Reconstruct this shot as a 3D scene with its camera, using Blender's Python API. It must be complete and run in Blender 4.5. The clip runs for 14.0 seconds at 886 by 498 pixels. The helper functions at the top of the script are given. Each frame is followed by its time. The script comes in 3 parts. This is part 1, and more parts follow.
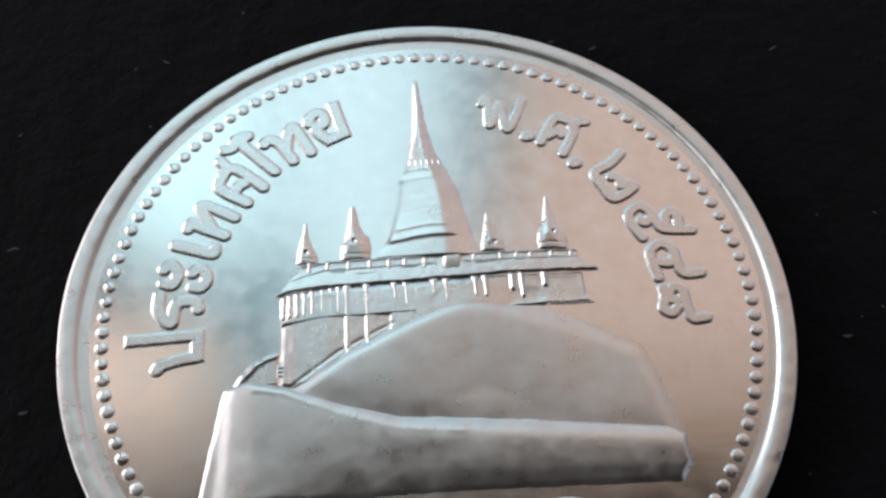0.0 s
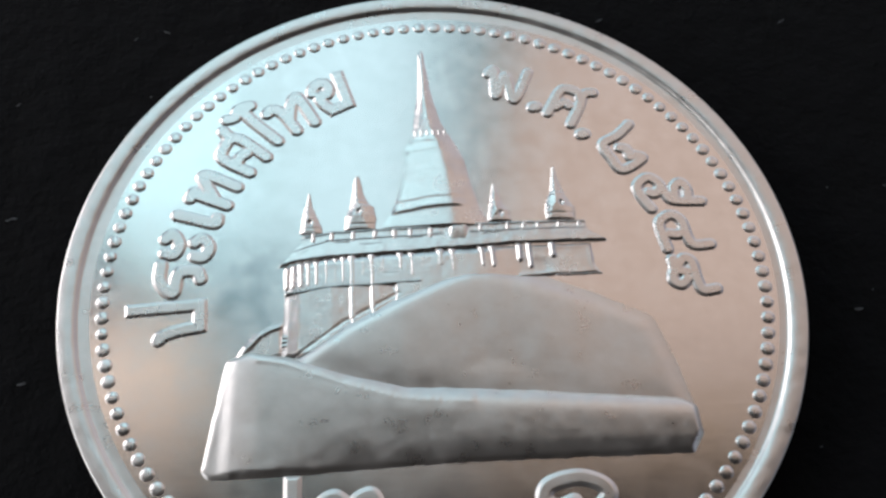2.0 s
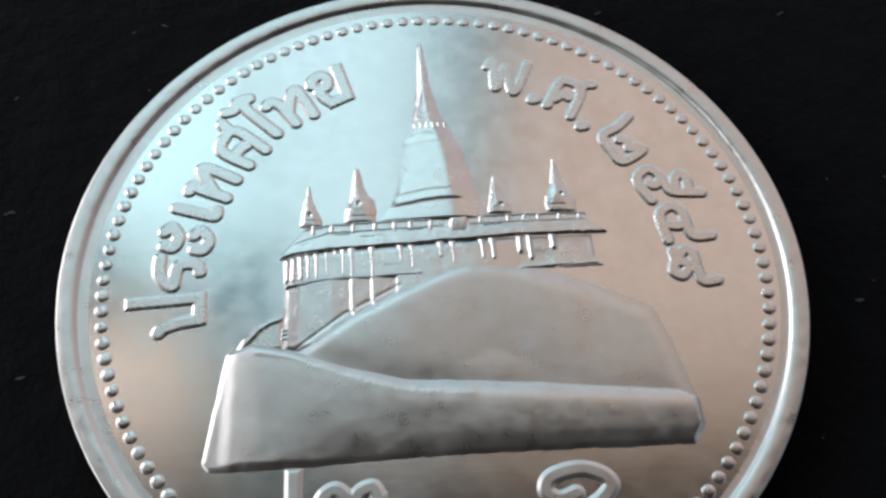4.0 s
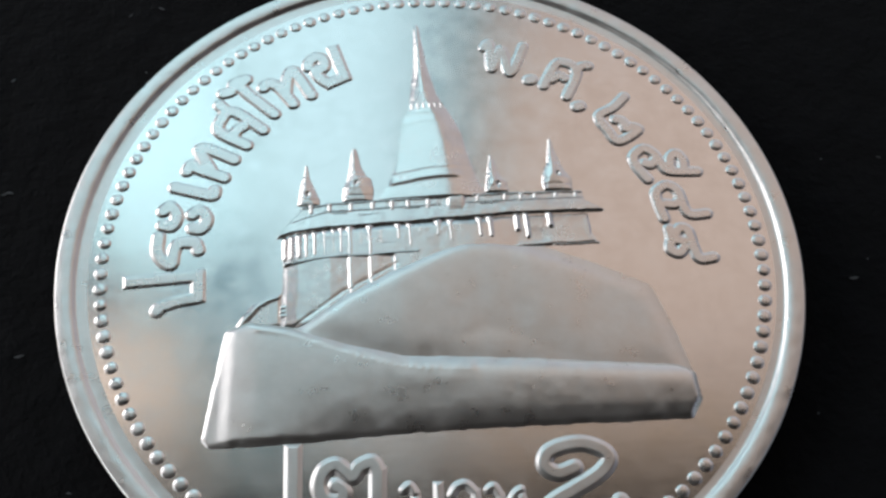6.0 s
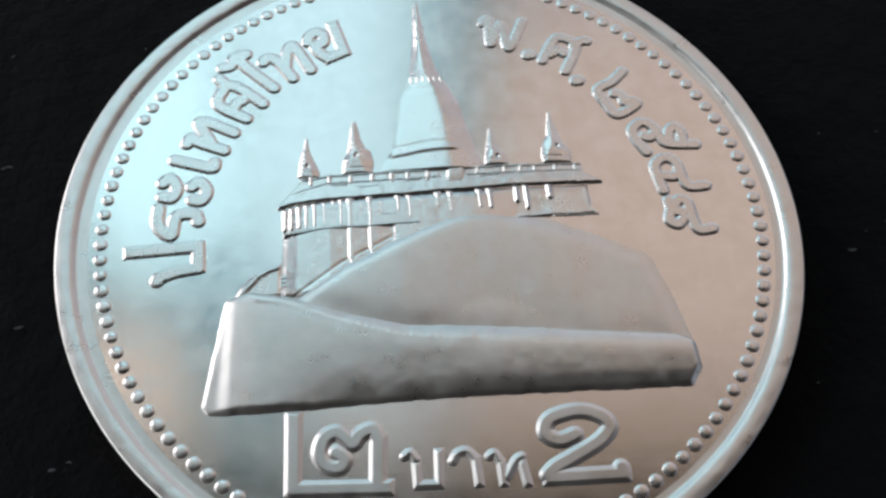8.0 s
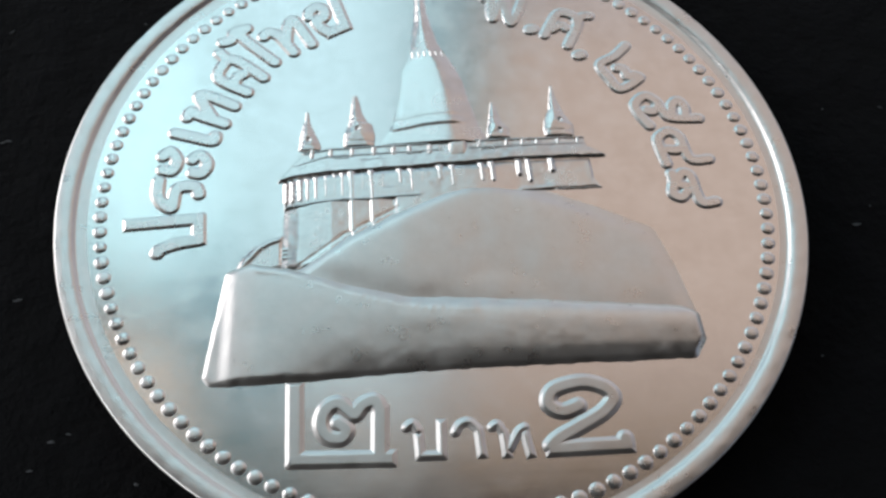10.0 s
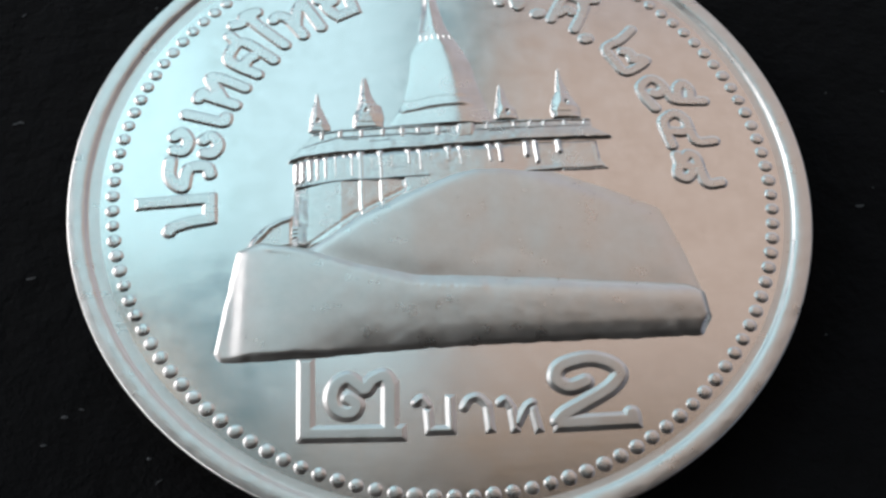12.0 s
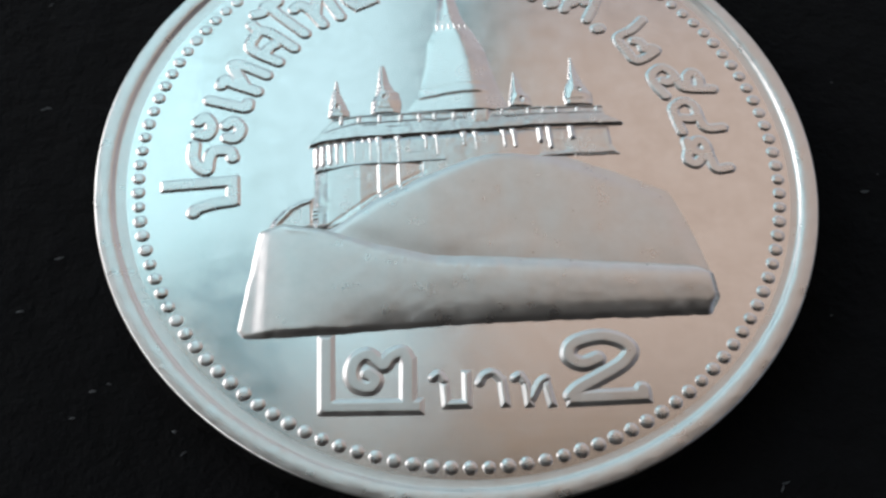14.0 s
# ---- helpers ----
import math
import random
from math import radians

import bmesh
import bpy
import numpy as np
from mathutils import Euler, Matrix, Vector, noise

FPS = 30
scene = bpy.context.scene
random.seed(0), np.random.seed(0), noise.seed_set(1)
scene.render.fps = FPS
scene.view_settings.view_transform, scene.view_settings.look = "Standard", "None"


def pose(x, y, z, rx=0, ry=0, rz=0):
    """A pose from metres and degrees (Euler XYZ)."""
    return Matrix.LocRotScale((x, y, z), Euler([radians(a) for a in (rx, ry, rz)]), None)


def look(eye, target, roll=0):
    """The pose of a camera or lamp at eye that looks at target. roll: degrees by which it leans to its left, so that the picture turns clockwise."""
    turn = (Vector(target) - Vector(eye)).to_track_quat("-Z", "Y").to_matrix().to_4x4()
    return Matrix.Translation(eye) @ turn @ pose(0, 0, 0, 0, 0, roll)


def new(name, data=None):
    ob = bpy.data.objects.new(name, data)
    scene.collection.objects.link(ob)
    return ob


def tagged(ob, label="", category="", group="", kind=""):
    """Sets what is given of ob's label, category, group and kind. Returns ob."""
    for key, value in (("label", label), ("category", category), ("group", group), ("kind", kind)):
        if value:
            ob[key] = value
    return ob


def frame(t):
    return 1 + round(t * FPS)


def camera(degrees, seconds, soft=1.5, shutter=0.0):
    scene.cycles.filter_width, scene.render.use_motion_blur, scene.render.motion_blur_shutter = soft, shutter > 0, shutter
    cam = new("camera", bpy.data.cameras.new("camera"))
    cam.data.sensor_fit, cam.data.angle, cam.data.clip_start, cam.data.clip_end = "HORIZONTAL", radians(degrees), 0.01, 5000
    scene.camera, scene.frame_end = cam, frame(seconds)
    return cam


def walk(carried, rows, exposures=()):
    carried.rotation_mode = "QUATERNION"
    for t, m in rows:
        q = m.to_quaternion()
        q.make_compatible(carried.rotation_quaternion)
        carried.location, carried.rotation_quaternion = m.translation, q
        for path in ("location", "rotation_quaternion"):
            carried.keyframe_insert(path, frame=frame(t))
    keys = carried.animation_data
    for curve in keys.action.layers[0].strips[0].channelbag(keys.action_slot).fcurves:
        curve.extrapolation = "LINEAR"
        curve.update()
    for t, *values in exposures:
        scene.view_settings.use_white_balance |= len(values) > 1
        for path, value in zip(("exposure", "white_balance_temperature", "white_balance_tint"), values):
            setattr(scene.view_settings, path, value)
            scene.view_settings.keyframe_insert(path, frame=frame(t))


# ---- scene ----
MM = 0.001
FIELD = 1.3 * MM  # height of the coin's flat field over the cloth

# ---- camera ----
cam = camera(39.64, 14.0, soft=2.7)
ROWS = [
    (0, (-0.629, -16.144, 34.059), (0.479, 2.274, 1.3), 0.99),
    (0.5, (-0.820, -16.388, 33.798), (0.360, 2.012, 1.3), 1.33),
    (1, (-0.627, -16.075, 33.601), (0.316, 1.625, 1.3), 0.76),
    (1.5, (-0.995, -16.375, 33.323), (0.257, 1.321, 1.3), 1.74),
    (2, (-1.098, -16.622, 33.124), (0.248, 1.261, 1.3), 1.90),
    (2.5, (-1.100, -16.671, 33.095), (0.246, 1.188, 1.3), 1.87),
    (5, (-1.374, -17.121, 32.808), (0.221, 0.670, 1.3), 2.37),
    (5.5, (-1.395, -17.353, 32.783), (0.245, 0.499, 1.3), 2.46),
    (6, (-1.549, -17.493, 32.694), (0.258, 0.258, 1.3), 2.92),
    (6.5, (-1.639, -17.924, 32.563), (0.258, -0.011, 1.3), 3.12),
    (7, (-1.715, -18.052, 32.472), (0.244, -0.250, 1.3), 3.30),
    (7.5, (-1.762, -18.236, 32.378), (0.225, -0.487, 1.3), 3.36),
    (8, (-1.731, -18.531, 32.155), (0.206, -0.722, 1.3), 3.18),
    (10.5, (-1.931, -19.344, 31.390), (0.081, -1.738, 1.3), 3.48),
    (11, (-1.976, -19.483, 31.345), (0.066, -1.833, 1.3), 3.58),
    (11.5, (-2.100, -19.696, 31.418), (-0.040, -2.040, 1.3), 3.65),
    (12, (-2.221, -19.949, 31.536), (-0.196, -2.311, 1.3), 3.59),
    (12.5, (-2.378, -20.337, 31.684), (-0.359, -2.602, 1.3), 3.66),
    (13, (-2.484, -20.719, 31.544), (-0.497, -2.857, 1.3), 3.43),
    (13.5, (-2.625, -20.904, 31.770), (-0.621, -2.971, 1.3), 3.53),
    (14, (-2.586, -21.024, 32.100), (-0.701, -2.919, 1.3), 3.27),
]
walk(cam, [(t, look(Vector(eye) * MM, Vector(aim) * MM, roll)) for t, eye, aim, roll in ROWS],
     exposures=[(0, 0.07, 6650, 14), (1, 0.08, 6630, 14), (2.5, 0.02, 6580, 12), (6, -0.03, 6500, 10), (14, -0.06, 6480, 9)])

# ---- light ----
world = bpy.data.worlds.new("sky")
scene.world = world
world.use_nodes = True
wn = world.node_tree
sky = wn.nodes.new("ShaderNodeTexSky")
sky.sky_type, sky.sun_disc = "NISHITA", False
sky.sun_elevation, sky.sun_rotation = radians(35), radians(200)
wn.links.new(sky.outputs[0], wn.nodes["Background"].inputs[0])
wn.nodes["Background"].inputs[1].default_value = 0.08


def area_lamp(name, m, width, height, watts, colour):
    data = bpy.data.lights.new(name, "AREA")
    data.shape, data.size, data.size_y, data.energy, data.color = "RECTANGLE", width, height, watts, colour
    ob = new(name, data)
    ob.matrix_world = m
    return ob


# in front of the coin: blue window light, unseen warm panels added beside it, white ones added at its lower left
def facing_lamp(name, x0, x1, z0, z1, glow, colour):
    """A lamp that fills an opening of the north wall, glow in watts per square metre."""
    x, z = (x0 + x1) / 2, (z0 + z1) / 2
    area_lamp(name, look((x, 0.53, z), (x, -1, z)), x1 - x0, z1 - z0, glow * (x1 - x0) * (z1 - z0), colour)


facing_lamp("window_and_fill_north", -0.252, -0.165, 0.40, 0.965, 6.8, (0.58, 0.91, 1.0))
facing_lamp("window_and_fill_north", -0.160, -0.112, 0.40, 0.905, 6.8, (0.58, 0.91, 1.0))
facing_lamp("window_and_fill_north", -0.252, -0.112, 0.03, 0.39, 2.8, (0.62, 0.91, 1.0))
facing_lamp("window_and_fill_north", -0.102, 0.030, 0.40, 1.15, 4.8, (0.62, 0.91, 1.0))
facing_lamp("window_and_fill_north", -0.102, 0.030, 0.03, 0.39, 2.4, (0.62, 0.91, 1.0))
# dim teal panels, added to darken patches of the reflected field
facing_lamp("window_and_fill_north", -0.205, -0.112, 0.985, 1.15, 1.2, (0.34, 0.84, 0.95))
facing_lamp("window_and_fill_north", -0.220, -0.112, 1.16, 1.50, 1.25, (0.50, 0.86, 0.95))
facing_lamp("window_and_fill_north", -0.102, 0.030, 1.16, 1.50, 2.35, (0.96, 0.92, 0.88))
# dim teal strip, added for the dark band right of the spire
facing_lamp("window_and_fill_north", 0.034, 0.072, 0.03, 0.83, 1.9, (0.52, 0.86, 0.94))
facing_lamp("window_and_fill_north", 0.050, 0.066, 0.84, 1.495, 4.2, (0.85, 0.90, 0.92))
# unseen warm panels, added to tint the right of the reflected field
facing_lamp("added_panel_north", 0.080, 0.578, 0.03, 0.590, 1.75, (1.0, 0.85, 0.77))
facing_lamp("added_panel_north", 0.584, 1.52, 0.03, 0.590, 0.5, (1.0, 0.80, 0.68))
facing_lamp("added_panel_north", 0.080, 0.578, 0.595, 1.20, 2.4, (1.0, 0.755, 0.575))
facing_lamp("added_panel_north", 0.080, 0.578, 1.21, 1.508, 1.75, (1.0, 0.755, 0.575))
facing_lamp("added_panel_north", 0.584, 1.52, 0.605, 1.50, 1.8, (1.0, 0.83, 0.71))
# more added warm panels, for the patch at the field's left
facing_lamp("added_panel_north", -0.42, -0.196, 1.07, 1.33, 4.6, (1.0, 0.80, 0.64))
facing_lamp("added_panel_north", -0.44, -0.240, 1.352, 1.575, 1.6, (1.0, 0.84, 0.72))
# unseen white panels, added to brighten west-facing slopes
facing_lamp("added_panel_north", -1.51, -0.52, 0.956, 1.585, 4.0, (0.92, 0.96, 0.98))
facing_lamp("window_and_fill_north", -1.49, -0.434, 0.03, 0.91, 13.0, (1.0, 0.98, 1.0))
# unseen fill added in the east to lift east-facing slopes
area_lamp("added_fill_east", look((1.62, -0.35, 1.0), (0, -0.35, 1.0)), 1.5, 1.8, 1.3, (1.0, 0.86, 0.76))
# unseen broad light added in the west for bright left-facing slopes
area_lamp("added_light_west", look((-1.63, -0.55, 0.80), (1, -0.55, 0.80)), 1.75, 1.35, 20, (0.95, 0.98, 1.0))


# ---- materials ----
def material(name):
    m = bpy.data.materials.new(name)
    m.use_nodes = True
    return m, m.node_tree, m.node_tree.nodes["Principled BSDF"]


def noise_node(tree, coords, scale, detail=3.0, rough=0.5):
    n = tree.nodes.new("ShaderNodeTexNoise")
    n.inputs["Scale"].default_value, n.inputs["Detail"].default_value, n.inputs["Roughness"].default_value = scale, detail, rough
    tree.links.new(coords, n.inputs["Vector"])
    return n.outputs["Fac"]


def remap(tree, value, low, high, to_low, to_high):
    n = tree.nodes.new("ShaderNodeMapRange")
    for key, v in (("From Min", low), ("From Max", high), ("To Min", to_low), ("To Max", to_high)):
        n.inputs[key].default_value = v
    tree.links.new(value, n.inputs["Value"])
    return n.outputs["Result"]


def bump(tree, height, distance, strength=1.0, under=None):
    n = tree.nodes.new("ShaderNodeBump")
    n.inputs["Strength"].default_value, n.inputs["Distance"].default_value = strength, distance
    tree.links.new(height, n.inputs["Height"])
    if under:
        tree.links.new(under, n.inputs["Normal"])
    return n.outputs["Normal"]


def ramp(tree, value, stops):
    n = tree.nodes.new("ShaderNodeValToRGB")
    while len(n.color_ramp.elements) < len(stops):
        n.color_ramp.elements.new(0.5)
    for e, (at, c) in zip(n.color_ramp.elements, stops):
        e.position, e.color = at, (*c, 1)
    tree.links.new(value, n.inputs["Fac"])
    return n.outputs["Color"]


def nickel(name, rough, grain, swell, mottle=1.0, tone=1.0):
    """Struck nickel: slow swell of the blank, fine grain, hairlines and a little tarnish."""
    m, tree, bsdf = material(name)
    at = tree.nodes.new("ShaderNodeNewGeometry").outputs["Position"]
    slow = noise_node(tree, at, 420, 2.0)
    fine = noise_node(tree, at, 9000, 4.0, 0.65)
    stain = noise_node(tree, at, 1300, 5.0, 0.6)
    stretch = tree.nodes.new("ShaderNodeMapping")
    stretch.inputs["Rotation"].default_value = (0, 0, radians(37))
    stretch.inputs["Scale"].default_value = (300, 16000, 300)
    tree.links.new(at, stretch.inputs["Vector"])
    lines = noise_node(tree, stretch.outputs[0], 1.0, 2.0)
    bsdf.inputs["Metallic"].default_value = 1.0
    tree.links.new(ramp(tree, stain, [(0.3, (0.60 * tone, 0.575 * tone, 0.545 * tone)), (0.7, (0.68 * tone, 0.655 * tone, 0.625 * tone))]), bsdf.inputs["Base Color"])
    tree.links.new(remap(tree, stain, 0.3, 0.72, rough * 0.85, rough * 1.25), bsdf.inputs["Roughness"])
    n = bump(tree, slow, swell * 1e-6)
    n = bump(tree, noise_node(tree, at, 2400, 3.0, 0.6), mottle * 1e-6, 1.0, n)
    n = bump(tree, fine, grain * 1e-6, 1.0, n)
    tree.links.new(bump(tree, lines, 0.4e-6, 1.0, n), bsdf.inputs["Normal"])
    return m


def paint(name, colour, rough=0.8):
    m, tree, bsdf = material(name)
    at = tree.nodes.new("ShaderNodeNewGeometry").outputs["Position"]
    mottled = noise_node(tree, at, 3.0, 4.0)
    tree.links.new(ramp(tree, mottled, [(0.3, [c * 0.93 for c in colour]), (0.7, colour)]), bsdf.inputs["Base Color"])
    tree.links.new(bump(tree, noise_node(tree, at, 180, 3.0), 0.0006), bsdf.inputs["Normal"])
    bsdf.inputs["Roughness"].default_value = rough
    return m


def black_felt():
    m, tree, bsdf = material("black_felt")
    at = tree.nodes.new("ShaderNodeNewGeometry").outputs["Position"]
    clumps = noise_node(tree, at, 700, 4.0, 0.6)
    fibre = noise_node(tree, at, 5200, 4.0, 0.7)
    tree.links.new(ramp(tree, clumps, [(0.35, (0.0003, 0.0003, 0.0005)), (0.7, (0.0010, 0.0011, 0.0016))]), bsdf.inputs["Base Color"])
    bsdf.inputs["Roughness"].default_value = 0.95
    bsdf.inputs["Specular IOR Level"].default_value = 0.16
    n = bump(tree, clumps, 0.00025)
    tree.links.new(bump(tree, fibre, 0.00006, 1.0, n), bsdf.inputs["Normal"])
    return m


FIELD_METAL = nickel("nickel_field", 0.155, 0.35, 5.0)
RELIEF_METAL = nickel("nickel_relief", 0.26, 0.22, 4.0, 1.0)
EDGE_METAL = nickel("nickel_edge", 0.14, 0.3, 3.0)
VALUE_METAL = nickel("nickel_value", 0.32, 0.35, 4.0, 1.0)
FROSTED_METAL = nickel("nickel_frosted", 0.30, 0.9, 6.0, 3.0)
TEMPLE_METAL = nickel("nickel_temple", 0.24, 0.45, 4.0, 2.2)
RIM_METAL = nickel("nickel_rim", 0.30, 2.0, 8.0, 5.0)
# paints of the added room, toned by what the coin should reflect
WALL_PAINT = paint("warm_wall_paint", (0.80, 0.74, 0.68))
TAN_PAINT = paint("tan_wall_paint", (0.40, 0.31, 0.25))
DARK_PAINT = paint("dark_wall_paint", (0.03, 0.027, 0.025))
CEILING_PAINT = paint("ceiling_paint", (0.09, 0.085, 0.085))
GREY_PAINT = paint("grey_wall_paint", (0.15, 0.155, 0.155))
FELT = black_felt()
m, tree, bsdf = material("pale_lint")
bsdf.inputs["Base Color"].default_value, bsdf.inputs["Roughness"].default_value = (0.06, 0.064, 0.068, 1), 0.9
LINT = m


# ---- mesh tools ----
def mesh_from(name, verts, faces, mat, parent=None, label=""):
    me = bpy.data.meshes.new(name)
    me.from_pydata(verts, [], faces)
    me.polygons.foreach_set("use_smooth", np.ones(len(me.polygons), dtype=bool))
    me.materials.append(mat)
    me.update()
    ob = new(name, me)
    if parent:
        ob.parent = parent
    return tagged(ob, label=label)


def box(name, low, high, mat):
    bm = bmesh.new()
    bmesh.ops.create_cube(bm, size=1)
    size, mid = Vector(high) - Vector(low), (Vector(high) + Vector(low)) / 2
    for v in bm.verts:
        v.co = Vector([v.co[k] * size[k] for k in range(3)]) + mid
    me = bpy.data.meshes.new(name)
    bm.to_mesh(me)
    bm.free()
    me.materials.append(mat)
    return new(name, me)


def blurred(z, cells):
    """z softened by two passes of a moving mean over 2 * cells + 1 samples each way."""
    for axis in (0, 1, 0, 1):
        pad = [(0, 0), (0, 0)]
        pad[axis] = (cells, cells)
        padded = np.pad(z, pad, mode="edge")
        z = sum(np.take(padded, np.arange(k, k + z.shape[axis]), axis) for k in range(2 * cells + 1)) / (2 * cells + 1)
    return z


def on_coin(x, y):
    """Where a point of the engraver's drawing lies on the coin, in mm."""
    w = 1 + 0.002130 * x + 0.007988 * y
    return (0.99786 * x - 0.01142 * y + 0.1584) / w, (-0.00157 * x + 1.00099 * y + 0.8644) / w


def relief(name, height, low, high, step, mat, parent, label="", blur=0, drawing=True):
    """Struck relief as one mesh: height(x, y) in mm over the field, below zero outside the motif."""
    nx, ny = int((high[0] - low[0]) / step) + 2, int((high[1] - low[1]) / step) + 2
    x, y = np.meshgrid(low[0] + step * np.arange(nx), low[1] + step * np.arange(ny))
    z = np.maximum(height(x, y), -0.05)
    if blur:
        z = blurred(z, blur)
    cells = np.maximum(np.maximum(z[:-1, :-1], z[1:, :-1]), np.maximum(z[:-1, 1:], z[1:, 1:])) > 0.0
    index = np.arange(nx * ny).reshape(ny, nx)
    quads = np.stack([index[:-1, :-1], index[:-1, 1:], index[1:, 1:], index[1:, :-1]], -1)[cells]
    used, inverse = np.unique(quads, return_inverse=True)
    if drawing:
        x, y = on_coin(x, y)
    co = np.stack([x.ravel()[used] * MM, y.ravel()[used] * MM, z.ravel()[used] * MM + FIELD], 1)
    return mesh_from(name, co.tolist(), inverse.reshape(quads.shape).tolist(), mat, parent, label)


def rounded(points, steps=6):
    """A smooth line through the points (Catmull-Rom)."""
    p = np.array([points[0], *points, points[-1]], float)
    out = []
    for a, b, c, d in zip(p, p[1:], p[2:], p[3:]):
        for k in range(steps):
            u = k / steps
            out.append(0.5 * (2 * b + (c - a) * u + (2 * a - 5 * b + 4 * c - d) * u ** 2 + (3 * b - a - 3 * c + d) * u ** 3))
    return np.array([*out, p[-1]])


def line_distance(x, y, line):
    best = np.full(x.shape, 1e9)
    for (ax, ay), (bx, by) in zip(line, line[1:]):
        dx, dy = bx - ax, by - ay
        u = np.clip(((x - ax) * dx + (y - ay) * dy) / max(dx * dx + dy * dy, 1e-12), 0, 1)
        best = np.minimum(best, np.hypot(x - ax - u * dx, y - ay - u * dy))
    return best


def inside_distance(x, y, outline):
    """Distance to the outline's edge, positive inside."""
    odd = np.zeros(x.shape, bool)
    loop = [*outline, outline[0]]
    for (ax, ay), (bx, by) in zip(loop, loop[1:]):
        if ay != by:
            odd ^= ((ay > y) != (by > y)) & (x < ax + (y - ay) * (bx - ax) / (by - ay))
    d = line_distance(x, y, loop)
    return np.where(odd, d, -d)


def plateau(d, width, top):
    """Relief with a filleted foot and a rounded shoulder; its foot dips just under the field."""
    u = np.clip(d / width, 0, 1)
    return top * u * u * (3 - 2 * u) - 0.003 - 0.05 * np.clip(-d / width, 0, 1)


def soft(u):
    u = np.clip(u, 0, 1)
    return u * u * (3 - 2 * u)


def lumps(x, y, size, seed):
    """Smooth random heights between -1 and 1 with lumps of the given size in mm."""
    table = np.random.default_rng(seed).uniform(-1, 1, (64, 64))
    u, v = x / size + 1000, y / size + 1000
    i, j = np.floor(u).astype(int), np.floor(v).astype(int)
    a, b = soft(u - i), soft(v - j)
    i0, j0, i1, j1 = i % 64, j % 64, (i + 1) % 64, (j + 1) % 64
    return (table[j0, i0] * (1 - a) + table[j0, i1] * a) * (1 - b) + (table[j1, i0] * (1 - a) + table[j1, i1] * a) * b


def bounds(points, pad):
    p = np.array(points, float)
    return p.min(0) - pad, p.max(0) + pad


# ---- the felt and an unseen room added round it ----
tagged(box("floor", (-1.6, -1.6, -0.05), (1.6, 0.52, 0.0), FELT), "flat support covered in dull black felt", "ground", kind="structure")
# unseen, added: kept dark so slopes facing the camera reflect dark
tagged(box("ceiling", (-1.7, -1.7, 2.60), (1.7, 0.62, 2.66), CEILING_PAINT), "unseen dark grey ceiling, added to darken reflections", "ceiling", kind="structure")
tagged(box("unseen_wall_south", (-1.6, -1.7, 0.0), (1.6, -1.6, 2.6), DARK_PAINT), "unseen dark wall, added to darken reflections", "wall", kind="structure")


def wall_with_openings(name, axis, at, thick, span, openings, top, mat, label):
    """A wall along x (axis 0) or y (axis 1) with openings (from, to, sill, head) in order."""
    bm = bmesh.new()
    pieces, edge = [], span[0]
    for a, b, sill, head in openings:
        pieces += [(edge, a, 0, top), (a, b, 0, sill), (a, b, head, top)]
        edge = b
    for a, b, low, high in [*pieces, (edge, span[1], 0, top)]:
        for v in bmesh.ops.create_cube(bm, size=1)["verts"]:
            along, across, up = (a + b) / 2 + v.co.x * (b - a), at + thick / 2 + v.co.y * thick, (low + high) / 2 + v.co.z * (high - low)
            v.co = (along, across, up) if axis == 0 else (across, along, up)
    me = bpy.data.meshes.new(name)
    bm.to_mesh(me)
    bm.free()
    me.materials.append(mat)
    return tagged(new(name, me), label, "wall", kind="structure")


# unseen walls, added to hold the lamps and shape the reflections
wall_with_openings("unseen_wall_north", 0, 0.52, 0.1, (-1.6, 1.6), [(-1.52, -0.256, 0.02, 1.59), (-0.254, -0.108, 0.02, 1.51), (-0.105, 0.032, 0.02, 1.51), (0.033, 0.0735, 0.02, 1.51), (0.077, 1.53, 0.02, 1.52)], 2.6, GREY_PAINT, "unseen grey wall, added, with five openings for lamps")
wall_with_openings("unseen_wall_east", 1, 1.61, 0.1, (-1.7, 0.62), [(-1.12, 0.42, 0.08, 1.92)], 2.6, TAN_PAINT, "unseen tan wall, added to dim reflections, with a lamp opening")
wall_with_openings("unseen_wall_west", 1, -1.72, 0.1, (-1.7, 0.62), [(-1.45, 0.35, 0.10, 1.50)], 2.6, WALL_PAINT, "unseen warm white wall, added, with a lamp opening")

# ---- the coin ----
coin = tagged(new("coin"), "shiny nickel two baht coin lying on black felt", "coin")

RADIUS = 10.875
OFF_CENTRE = (-0.065, 0.06)  # the rim against the ring of beads, in mm
profile = [(0, 0), (3, 0), (6, 0), (8.5, 0), (9.3, 0.0), (9.85, 0.0)]
profile += [(9.95 + 0.27 * k / 6, 0.008 * (k / 6) ** 2) for k in range(1, 7)]
profile += [(10.26, 0.011), (10.29, 0.020), (10.32, 0.042), (10.35, 0.066), (10.38, 0.082), (10.42, 0.094), (10.47, 0.102)]
profile += [(r, 0.115 - 0.36 * (r - 10.66) ** 2) for r in (10.52, 10.57, 10.62, 10.66, 10.70, 10.74, 10.78)]
profile += [(10.805 + 0.07 * math.sin(a), 0.0395 + 0.07 * math.cos(a)) for a in [radians(90 * k / 12) for k in range(1, 13)]]
BRINK = len(profile) - 1
profile += [(RADIUS, -0.2), (RADIUS, -0.5), (RADIUS, -0.9)]
profile += [(10.60 + 0.275 * math.cos(a), -1.02 - 0.275 * math.sin(a)) for a in [radians(90 * k / 6) for k in range(0, 7)]]
profile += [(9.0, -1.297), (0, -1.297)]
SEG = 720
